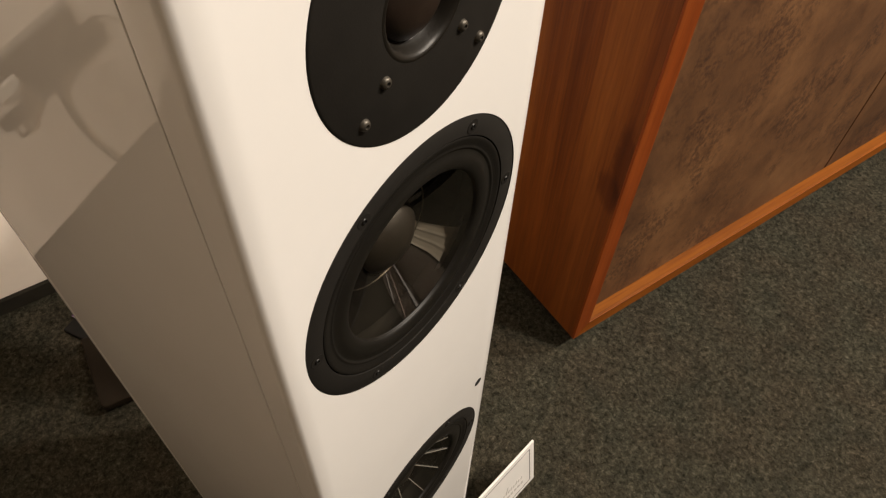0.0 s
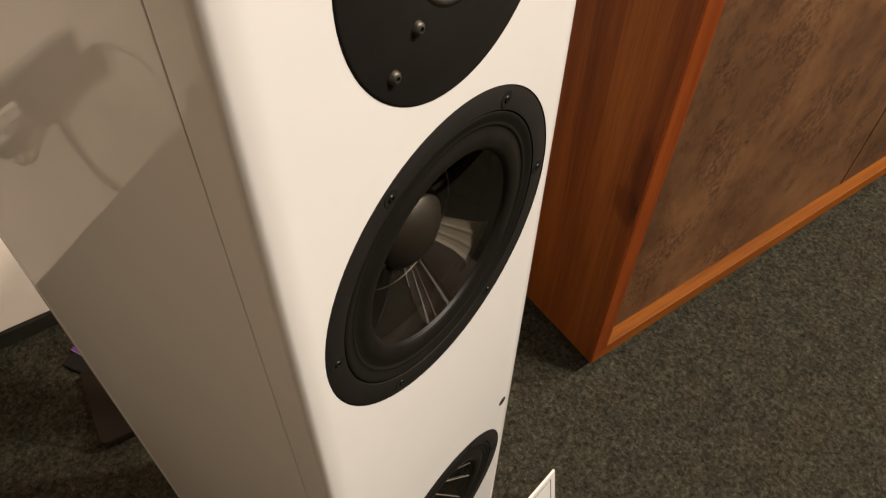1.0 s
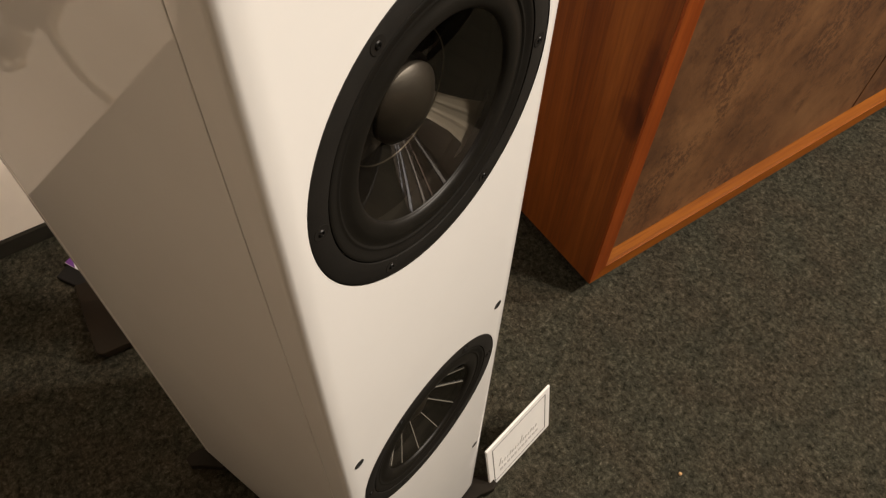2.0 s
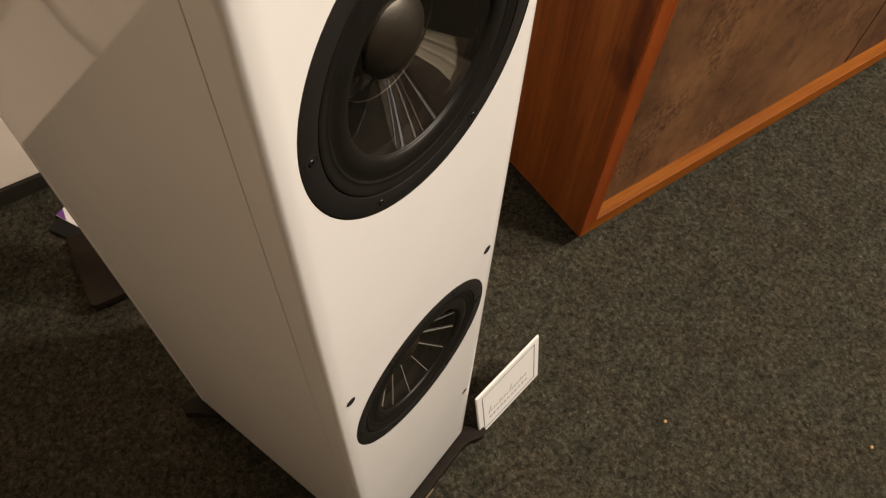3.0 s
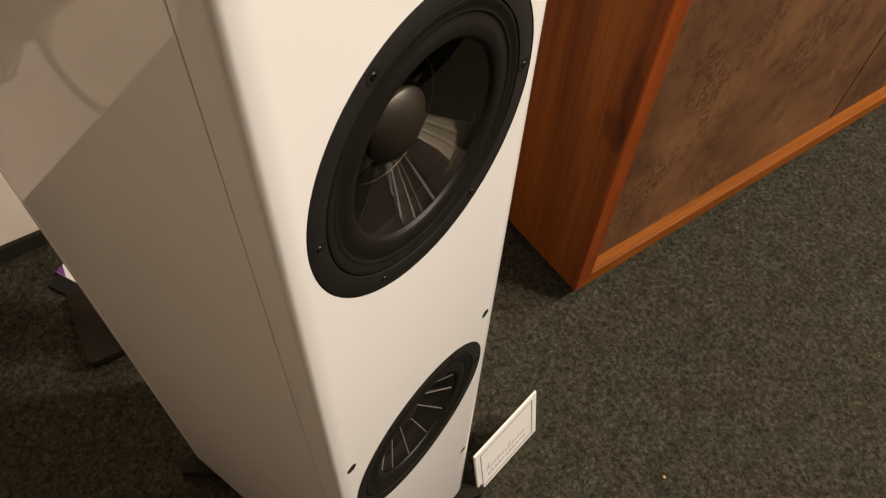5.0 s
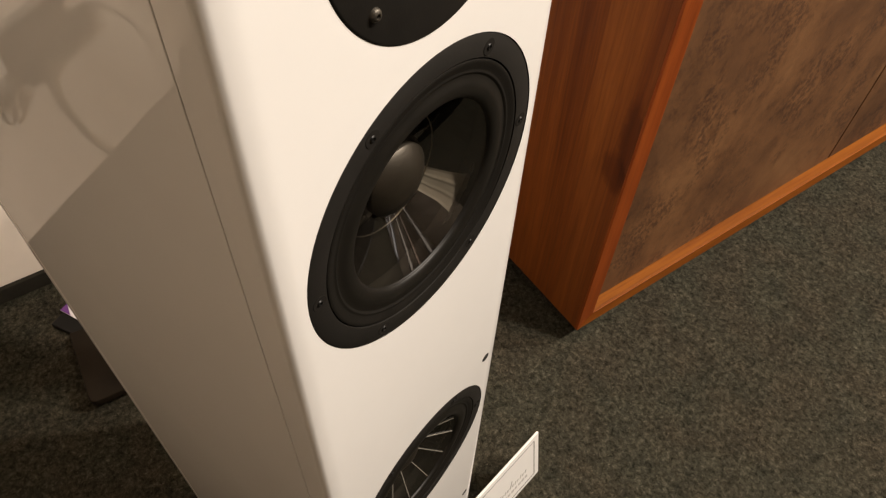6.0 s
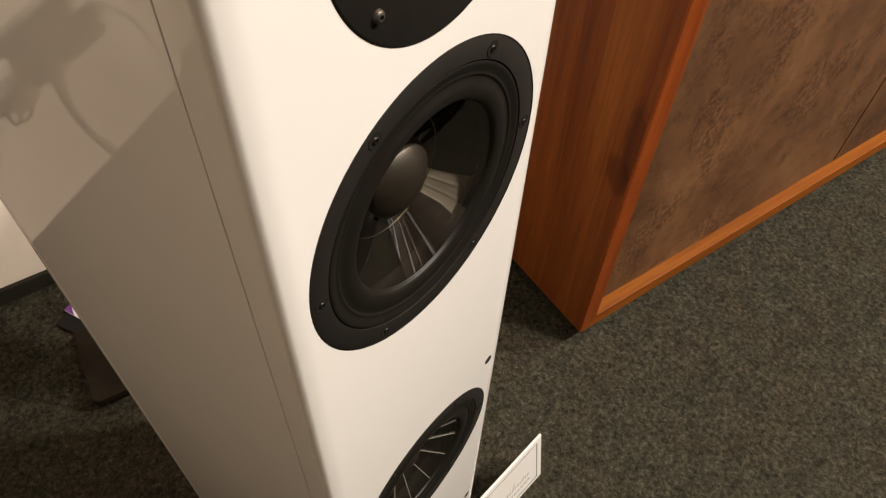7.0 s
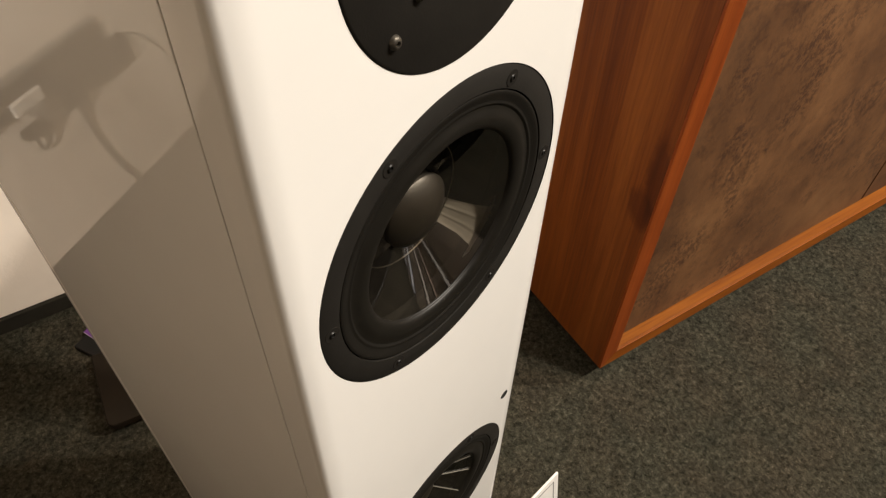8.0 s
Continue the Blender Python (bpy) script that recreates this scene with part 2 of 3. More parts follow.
BRASS = make_plain("brass", (0.17, 0.13, 0.075), 0.6, 600, 0.1, 0.1, 1.0)
CARD = make_plain("white_card", (0.80, 0.79, 0.77), 0.35, 400, 0.06, 0.02)
PALE_INK = make_plain("pale_grey_ink", (0.52, 0.50, 0.49), 0.6, 600, 0.05, 0.1)
INK = make_plain("grey_ink", (0.20, 0.19, 0.185), 0.6, 600, 0.05, 0.1)
BASE_BOARD = make_plain("dark_base_board", (0.0160, 0.0115, 0.0075), 0.5, 160, 0.06, 0.25, Specular_IOR_Level=0.08)
BLACK_BOX = make_plain("black_plastic", (0.010, 0.0092, 0.0085), 0.55, 500, 0.2, 0.1, Specular_IOR_Level=0.15)
STRIP = make_plain("anthracite_plastic", (0.016, 0.015, 0.013), 0.5, 400, 0.15, 0.1)
PLUG = make_plain("white_plastic", (0.80, 0.78, 0.74), 0.4, 400, 0.1, 0.04)
GREY = make_plain("grey_plastic", (0.25, 0.24, 0.225), 0.45, 400, 0.1, 0.06)
CABLE = make_plain("black_cable", (0.03, 0.028, 0.026), 0.5, 400, 0.1, 0.1)
PAPER = make_plain("white_paper", (0.78, 0.75, 0.76), 0.6, 300, 0.1, 0.03)
PURPLE = make_plain("purple_print", (0.13, 0.035, 0.22), 0.5, 300, 0.05, 0.1)
CRUMB = make_plain("crumb", (0.55, 0.34, 0.16), 0.8, 900, 0.3, 0.2)


FRAME_PAINT = make_plain("strip_frame_paint", (0.05, 0.048, 0.045), 0.6, 300, 0.1, 0.1)


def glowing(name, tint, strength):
    """A surface that glows by itself, for the added strips."""
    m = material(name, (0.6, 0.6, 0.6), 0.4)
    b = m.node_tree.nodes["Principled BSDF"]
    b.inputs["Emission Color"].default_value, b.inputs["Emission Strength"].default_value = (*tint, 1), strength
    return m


# ---- building helpers ----
def finish(name, bm, mat, smooth=None):
    bmesh.ops.recalc_face_normals(bm, faces=bm.faces)
    me = bpy.data.meshes.new(name)
    if smooth is not None:
        for f in bm.faces:
            f.smooth = True
        for e in bm.edges:
            if len(e.link_faces) == 2 and e.calc_face_angle(0) > radians(smooth):
                e.smooth = False
    bm.to_mesh(me)
    bm.free()
    me.materials.append(mat)
    return new(name, me)


def part(name, bm, mat, parent, label="", smooth=None, at=None):
    ob = finish(name, bm, mat, smooth)
    ob.parent = parent
    if at is not None:
        ob.matrix_local = at
    return tagged(ob, label) if label else ob


def thing(name, at, label, category, group=""):
    ob = new(name)
    ob.empty_display_size = 0.05
    ob.matrix_world = at
    return tagged(ob, label, category, group)


def box(bm, lo, hi, bevel=0.0, steps=2):
    made = bmesh.ops.create_cube(bm, size=1.0)["verts"]
    size, mid = Vector(hi) - Vector(lo), (Vector(hi) + Vector(lo)) / 2
    for v in made:
        v.co = Vector((v.co.x * size.x, v.co.y * size.y, v.co.z * size.z)) + mid
    if bevel:
        edges = list({e for v in made for e in v.link_edges})
        bmesh.ops.bevel(bm, geom=edges, offset=bevel, segments=steps, profile=0.5, affect="EDGES")
    return bm


def boxed(lo, hi, bevel=0.0, steps=2):
    return box(bmesh.new(), lo, hi, bevel, steps)


def lathe(profile, steps=72, start=0.0, end=2 * math.pi):
    """Turns (radius, y) points round the y axis, in the plane of the front."""
    bm, rings, whole = bmesh.new(), [], abs(end - start - 2 * math.pi) < 1e-6
    count = steps if whole else steps + 1
    for r, y in profile:
        if r < 1e-6:
            rings.append([bm.verts.new((0, y, 0))] * count)
        else:
            angles = [start + (end - start) * i / steps for i in range(count)]
            rings.append([bm.verts.new((r * math.cos(a), y, r * math.sin(a))) for a in angles])
    for a, b in zip(rings, rings[1:]):
        for i in range(steps):
            j = (i + 1) % count
            corners = []
            for v in (a[i], a[j], b[j], b[i]):
                if v not in corners:
                    corners.append(v)
            if len(corners) > 2:
                bm.faces.new(corners)
    return bm


def slab(outline, z0, z1, bevel=0.0, steps=2):
    """A plate with the given outline in plan."""
    bm = bmesh.new()
    low = [bm.verts.new((x, y, z0)) for x, y in outline]
    face = bm.faces.new(low)
    up = bmesh.ops.extrude_face_region(bm, geom=[face])["geom"]
    top = [v for v in up if isinstance(v, bmesh.types.BMVert)]
    for v in top:
        v.co.z = z1
    if bevel:
        edges = [e for e in bm.edges if abs(e.verts[0].co.z - z1) < 1e-6 and abs(e.verts[1].co.z - z1) < 1e-6]
        bmesh.ops.bevel(bm, geom=edges, offset=bevel, segments=steps, profile=0.5, affect="EDGES")
    return bm


def tube(points, radius, sides=8):
    """A round cable through the given places, smoothed between them."""
    p = [Vector(a) for a in points]
    line = []
    for i in range(len(p) - 1):
        a, b, c, d = p[max(i - 1, 0)], p[i], p[i + 1], p[min(i + 2, len(p) - 1)]
        for k in range(10):
            t = k / 10
            line.append(0.5 * (2 * b + (c - a) * t + (2 * a - 5 * b + 4 * c - d) * t * t + (3 * b - a - 3 * c + d) * t ** 3))
    line.append(p[-1])
    bm, rings, side = bmesh.new(), [], Vector((0.3, 0.9, 0.31)).normalized()
    for i, c in enumerate(line):
        ahead = (line[min(i + 1, len(line) - 1)] - line[max(i - 1, 0)]).normalized()
        u = (side - ahead * side.dot(ahead)).normalized()
        w = ahead.cross(u)
        rings.append([bm.verts.new(c + radius * (math.cos(k * 2 * math.pi / sides) * u + math.sin(k * 2 * math.pi / sides) * w)) for k in range(sides)])
    for a, b in zip(rings, rings[1:]):
        for k in range(sides):
            bm.faces.new((a[k], a[(k + 1) % sides], b[(k + 1) % sides], b[k]))
    bm.faces.new(rings[0][::-1])
    bm.faces.new(rings[-1])
    return bm


# ---- the room ----
def room_piece(name, lo, hi, mat, label, category, bevel=0.0):
    ob = finish(name, boxed(lo, hi, bevel), mat)
    ob.matrix_world = ROOM
    return tagged(ob, label, category, kind="structure")


E0, E1, N0, N1, HIGH = -3.2, 3.4, -5.2, WALL, 3.2
room_piece("floor", (E0, N0, -0.1), (E1, N1, 0), CARPET, "dark green-grey speckled short pile carpet floor", "floor")
room_piece("wall_north", (E0 - 0.15, N1, -0.1), (E1 + 0.15, N1 + 0.15, HIGH), WALL_PAINT, "plain off-white painted wall behind the loudspeaker", "wall")
room_piece("wall_south", (E0 - 0.15, N0 - 0.15, -0.1), (E1 + 0.15, N0, HIGH), FAR_BOUNCE, "unseen plain wall closing the room, its grey set for bounce light", "wall")
room_piece("wall_west", (E0 - 0.15, N0, -0.1), (E0, N1, HIGH), WEST_BOUNCE, "unseen plain side wall, its tone set for bounce light", "wall")
room_piece("wall_east", (E1, N0, -0.1), (E1 + 0.15, N1, HIGH), FAR_BOUNCE, "unseen plain side wall, its tone set for bounce light", "wall")
room_piece("ceiling", (E0 - 0.15, N0 - 0.15, HIGH), (E1 + 0.15, N1 + 0.15, HIGH + 0.1), CEILING_BOUNCE, "unseen plain ceiling, darkened to cut bounce light", "ceiling")
room_piece("baseboard", (E0, N1 - 0.009, 0), (E1, N1, 0.034), SKIRTING, "low dark skirting strip along the wall", "baseboard", 0.002)


def glow_strip(name, n, wide, tint, glow):
    """A narrow floor-length glowing strip added on the unseen east wall."""
    ob = room_piece(name, (E1 - 0.030, n - wide / 2 - 0.05, 0.02), (E1, n + wide / 2 + 0.05, 2.25), FRAME_PAINT, "added floor-length glowing strip with a dark frame", "window", 0.004)
    part("glow_face", boxed((E1 - 0.040, n - wide / 2, 0.06), (E1 - 0.0302, n + wide / 2, 2.20)), glowing(name + "_glow", tint, glow), ob, "glowing face added for streaks in the woofer cone")
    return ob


# Added light strips: their reflections draw the streaks in the upper woofer's cone.
glow_strip("glow_strip_1", -1.80, 0.06, (1.0, 0.96, 0.95), 1.0)
glow_strip("glow_strip_2", -2.13, 0.13, (1.0, 0.93, 0.90), 0.95)
glow_strip("glow_strip_3", -2.90, 0.12, (1.0, 0.80, 0.62), 0.9)
glow_strip("glow_strip_4", -3.45, 0.10, (1.0, 0.62, 0.42), 0.6)
glow_strip("glow_strip_5", -4.60, 0.22, (1.0, 0.84, 0.68), 0.7)


# ---- the loudspeaker ----
SEAM = 0.0228                                        # thickness of the front board
DRIVER_HOLES = ((0.0020, WOOFERS[0] - 0.0008, 0.0884), (0.0012, WOOFERS[1] - 0.0008, 0.0884), (0.0024, TWEETER - 0.0011, 0.0610))


def circle(x, z, r, steps=96):
    return [(x + r * math.cos(2 * math.pi * i / steps), z + r * math.sin(2 * math.pi * i / steps)) for i in range(steps)]


def edge_profile():
    """The front board's long edge, as steps outward and back: a gentle fall-off, a tighter round, then a softly bowed flank."""
    points = [(0.0, 0.0)]
    for radius, start, end, steps in ((0.0340, 0, 16, 10), (0.0055, 16, 87.7, 18), (1.45, 87.7, 88.2, 8)):
        u, y = points[-1]
        for k in range(1, steps + 1):
            b = radians(start + (end - start) * k / steps)
            points.append((u + radius * (math.sin(b) - math.sin(radians(start))), y + radius * (math.cos(radians(start)) - math.cos(b))))
    return points


def baffle_mesh(depth):
    """The front board: round holes for the drivers, long edges rounded."""
    bm, edges = bmesh.new(), []
    arc = edge_profile()
    flat_left, flat_right = SL + arc[-1][0], SR - arc[-1][0]
    def loop(points):
        ring = [bm.verts.new((x, 0, z)) for x, z in points]
        edges.extend(bm.edges.new((a, b)) for a, b in zip(ring, ring[1:] + ring[:1]))
        return ring
    steps = 40
    left = [(flat_left, SB + (SH - SB) * i / steps) for i in range(steps + 1)]
    right = [(flat_right, z) for _, z in reversed(left)]
    loop(left + right)
    for x, z, r in DRIVER_HOLES:
        loop(circle(x, z, r))
    bmesh.ops.triangle_fill(bm, use_beauty=True, use_dissolve=False, edges=edges)
    # the rounded edges
    outer = [[(flat_left - u, y) for u, y in arc[:-1]] + [(SL, depth)], [(flat_right + u, y) for u, y in arc[:-1]] + [(SR, depth)]]
    for profile in outer:
        columns = [[bm.verts.new((x, y, z)) for x, y in profile] for z in (SB, SH)]
        for k in range(len(profile) - 1):
            bm.faces.new((columns[0][k], columns[0][k + 1], columns[1][k + 1], columns[1][k]))
    # top and underside
    for z in (SB, SH):
        bm.faces.new([bm.verts.new((x, y, z)) for x, y in outer[0][::-1] + outer[1]])
    bmesh.ops.remove_doubles(bm, verts=bm.verts, dist=1e-5)
    return bm


def woofer(parent, x, z, count, rib_material, arm_material):
    """A woofer: flat ring, rubber surround, clear cone, dust cap, and the basket behind it."""
    at = pose(x, 0.0008, z - 0.0008)
    ring = part("woofer", lathe([(0.0757, 0.0030), (0.0761, -0.0004), (0.0873, -0.0006), (0.0879, -0.0002), (0.0881, 0.0010), (0.0881, 0.014), (0.0750, 0.014), (0.0757, 0.0030)], 96),
                FLANGE, parent, "black clear-coned woofer with a flat screwed ring", 35, at)
    part("gasket", lathe([(0.0752, 0.0030), (0.0752, 0.0000), (0.0746, -0.0003), (0.0734, -0.0001), (0.0716, 0.0004), (0.0700, 0.0010), (0.0692, 0.0011), (0.0686, 0.0008), (0.0681, 0.0009), (0.0676, 0.0014), (0.0670, 0.0016)], 96), GASKET, ring, "smooth black rubber collar", 50)
    roll = [(0.0672 - 0.0065 * k / 14, 0.0010 + 0.0006 * math.cos(math.pi * k / 14)) for k in range(14)]
    roll += [(0.0607 + 0.0061 * math.cos(a), 0.0034 - 0.0030 * math.sin(a)) for a in [math.pi / 2 * (1 + k / 14) for k in range(15)]]
    part("surround", lathe(roll + [(0.0540, 0.0039)], 96), SURROUND, ring, "black rubber half-roll surround", 60)
    slope = [(0.0548 - 0.0338 * t, 0.0036 + 0.0203 * t) for t in [k / 14 for k in range(15)]]
    part("cone", lathe(slope, 180), CONE, ring, "clear smoky glossy polymer cone", 60)
    for k in range(count):
        rib = bmesh.new()
        spine = [slope[q] for q in (12, 8, 5, 1)]
        for w, lift in ((0.0003, -0.0011), (0.0002, -0.0002)):
            for r, y in spine:
                for side in (-1, 1):
                    rib.verts.new((r, y + lift, side * w))
        rib.verts.ensure_lookup_table()
        v = rib.verts
        for i in (0, 2, 4):
            for f in ((i, i + 1, i + 3, i + 2), (i + 8, i + 9, i + 11, i + 10), (i, i + 8, i + 10, i + 2), (i + 1, i + 3, i + 11, i + 9)):
                rib.faces.new([v[q] for q in f])
        rib.faces.new([v[q] for q in (0, 1, 9, 8)])
        rib.faces.new([v[q] for q in (6, 14, 15, 7)])
        part("rib", rib, rib_material, ring, at=pose(0, 0, 0, 0, 15.5 + 360 / count * k, 0))
    edge = 0.85
    cap = [(0.0, 0.0128)] + [(0.0212 * math.sin(a) / math.sin(edge), 0.0128 + 0.0082 * (1 - math.cos(a)) / (1 - math.cos(edge))) for a in [edge * k / 12 for k in range(1, 13)]]
    part("dust_cap", lathe(cap + [(0.0216, 0.0215), (0.0214, 0.0330)], 64), CAP, ring, "matt black shallow domed dust cap", 60)
    part("basket_ring", lathe([(0.0366, 0.0282), (0.0368, 0.0277), (0.0371, 0.0276), (0.0373, 0.0280), (0.0366, 0.0282)], 96), COIL, ring, "thin bright metal ring behind the cone", 40)
    part("voice_coil", lathe([(0.0214, 0.0325), (0.0214, 0.0520)], 48), DARK_COIL, ring, smooth=60)
    waves = [(0.0262 + 0.0290 * k / 24, 0.0500 + 0.0011 * math.cos(k * math.pi / 2)) for k in range(25)]
    part("spider", lathe(waves, 64), SPIDER, ring, "dark brown corrugated spider", 60)
    # the cast basket: a rim, two arms and a rear ring
    part("basket_rim", lathe([(0.0750, 0.0100), (0.0740, 0.0190), (0.0700, 0.0230)], 96), FLANGE, ring, smooth=40)
    part("basket_back", lathe([(0.0600, 0.0560), (0.0560, 0.0600), (0.0, 0.0600)], 48), HOLLOW, ring)
    for k in range(2):
        a, arm, rows = radians(-42 - 180 * k), bmesh.new(), []
        for r, y, low, high in ((0.0735, 0.0180, 19, 15), (0.0660, 0.0130, 15, 13), (0.0600, 0.0135, 12, 12), (0.0520, 0.0200, 10, 11),
                                (0.0420, 0.0280, 10, 11), (0.0330, 0.0370, 11, 12), (0.0290, 0.0440, 12, 13), (0.0280, 0.0560, 12, 13)):
            turns = [a + radians(-low + (low + high) * j / 12) for j in range(13)]
            rows.append([arm.verts.new((r * math.cos(q), y - (0.0005 if j % 4 == 0 else 0.0), r * math.sin(q))) for j, q in enumerate(turns)])
        for p, q in zip(rows, rows[1:]):
            for j in range(12):
                arm.faces.new((p[j], p[j + 1], q[j + 1], q[j]))
        # Lit arm pale, second arm dark: shade put into the material.
        part("basket_arm", arm, FLANGE if k else arm_material, ring, "faintly ribbed cast basket arm")
    part("basket_shade", lathe([(0.0800, 0.0140), (0.0800, 0.0640), (0.0, 0.0640)], 48), HOLLOW, ring)
    for k in range(6):
        a = -0.525 + math.pi / 2 - k * math.pi / 3
        spot = pose(0.0812 * math.cos(a), 0, 0.0812 * math.sin(a))
        # Flat near-black disc: the shade of a screw recess, painted on.
        part("recess_shade", lathe([(0.0043, -0.0006), (0.0042, -0.00075), (0.0, -0.00075)], 20), HOLLOW, ring, at=spot)
        head = lathe([(0.0, -0.0008), (0.0009, -0.0009), (0.0010, -0.0014), (0.0015, -0.0013), (0.0019, -0.0007)], 16)
        part("screw", head, SCREW_DARK, ring, at=spot, smooth=40)
    return ring


def tweeter(parent):
    at = pose(0.0024, -0.0002, TWEETER - 0.0011)
    profile = [(0.0236, 0.0002), (0.0242, -0.0006), (0.0598, -0.0006), (0.0606, -0.0002), (0.0608, 0.0)]
    plate = part("tweeter", lathe(profile + [(0.0608, 0.0150), (0.0236, 0.0150)], 96), PLATE, parent, "round matt black tweeter plate with raised bolt heads", 30, at)
    part("horn", lathe([(0.0196, 0.0058), (0.0203, 0.0046), (0.0209, 0.0028), (0.0216, 0.0010), (0.0224, -0.0003), (0.0232, -0.0009), (0.0239, -0.0010), (0.0247, -0.0006)], 72), HORN, plate, "short flared horn lip", 60)
    part("dome", lathe([(0.0, -0.0012)] + [(0.0186 * math.sin(a) / math.sin(1.2), -0.0012 + 0.0066 * (1 - math.cos(a)) / (1 - math.cos(1.2))) for a in [1.2 * k / 12 for k in range(1, 13)]] + [(0.0191, 0.0064), (0.0196, 0.0058), (0.0199, 0.0062)], 64), DOME, plate, "dark brown fabric dome", 60)
    for r in (0.0338, 0.0518):
        for k in range(4):
            a = radians(-136 + 90 * k + (2 if k % 2 else 0))
            head = lathe([(0.0, -0.0014), (0.0010, -0.0014), (0.0011, -0.0026), (0.0019, -0.0024), (0.0025, -0.0017), (0.0028, -0.0006)], 20)
            part("screw", head, SCREW, plate, at=pose(r * math.cos(a), 0, r * math.sin(a)), smooth=50)
    return plate


def outrigger(parent, y0, toward, reach=0.0):
    """A dark metal foot bar with splayed pads; toward is -1 for the front bar and 1 for the rear one."""
    half = [(0.076, 0.0145), (0.084, 0.0150), (0.094, 0.0178), (0.106, 0.0250), (0.113, 0.0285), (0.123, 0.0265), (0.1260, 0.0130), (0.112, -0.004), (0.098, -0.026)]
    right = [(x + (reach if x > 0.097 else 0.0), y0 + toward * y) for x, y in half]
    outline = right + [(-x, y) for x, y in reversed(right)]
    if toward > 0:
        outline = outline[::-1]
    bar = part("foot_bar", slab(outline, 0.0090, 0.0215, 0.002), FOOT, parent, "dark metal foot bar with splayed ends")
    # Near-black strip put in as the shadow gap between cabinet and bar.
    lo, hi = sorted((y0 - toward * 0.0040, y0 + toward * 0.0025))
    part("gap_shadow", boxed((-0.0950, lo, 0.0213), (0.0950, hi, 0.0258), 0.0004), HOLLOW, bar, "dark strip standing in for the shadow gap above the bar")
    for s in (-1, 1):
        pad = lathe([(0.0, 0.0), (0.0105, 0.0), (0.0115, 0.0015), (0.0115, 0.0092), (0.0, 0.0092)], 24)
        part("foot", pad, RUBBER, bar, smooth=40, at=pose(s * (0.1100 + reach), y0 + toward * 0.014, 0, 90, 0, 0))
    return bar


def loudspeaker():
    top = thing("loudspeaker", pose(0, 0, 0), "tall white lacquered floor-standing loudspeaker with black drivers, on splayed feet", "loudspeaker")
    part("baffle", baffle_mesh(SEAM - 0.0004), SATIN, top, "white lacquered front board with rounded long edges", 30)
    shell = boxed((SL, SEAM + 0.0004, SB), (SR, SD - 0.0093, SH), 0.0006)
    front = [f for f in shell.faces if f.calc_center_median().y < SEAM + 0.0005 and f.calc_area() > 0.01]
    bmesh.ops.inset_region(shell, faces=front, thickness=0.006)
    bmesh.ops.delete(shell, geom=front, context="FACES")
    for v in shell.verts:
        if abs(v.co.x) > 0.09:
            v.co.x += math.copysign(FLARE * (v.co.y - SEAM) / (SD - SEAM), v.co.x)
    part("cabinet_body", shell, LACQUER, top, "glossy white cabinet with mirror-like side")
    part("back_panel", boxed((SL - FLARE, SD - 0.0089, SB), (SR + FLARE, SD, SH), 0.0012), LACQUER, top)
    for y, spread in ((SEAM, 0.0), (SD - 0.0091, FLARE)):
        for x in (SL + 0.0026 - spread, SR - 0.0026 + spread):
            part("joint_filler", boxed((x - 0.001, y - 0.0012, SB + 0.002), (x + 0.001, y + 0.0012, SH - 0.002)), FILLER, top)
    # Dark linings in place of white hole walls: the gap's shade as colour.
    for x, z, r in DRIVER_HOLES:
        part("driver_hole", lathe([(r, 0.0), (r + 0.0001, 0.0195), (r + 0.004, 0.0195)], 96), HOLLOW, top, smooth=40, at=pose(x, 0.0001, z))
    woofer(top, 0.0020, WOOFERS[0], 0, PALE_RIB, LIT_BASKET)
    # The lower woofer's basket arms are darkened in place of shade.
    woofer(top, 0.0012, WOOFERS[1], 12, PALE_RIB, FLANGE)
    tweeter(top)
    for z in (0.5344, 0.2096, 1.075):
        for s in (-1, 1):
            peg = lathe([(0.0, -0.0002), (0.0034, -0.0002), (0.0038, -0.0005), (0.0044, -0.0004), (0.0046, 0.0003)], 20)
            part("grille_peg_socket", peg, PEG, top, smooth=40, at=pose(s * 0.0855, 0, z))
    outrigger(top, 0.0, -1)
    outrigger(top, SD - 0.012, 1, 0.007)
    part("edge_strip", boxed((-0.03, -0.0172, 0.0095), (0.011, -0.0145, 0.0103), 0.0003), BRASS, top, "thin brass strip under the front")
    return top


loudspeaker()


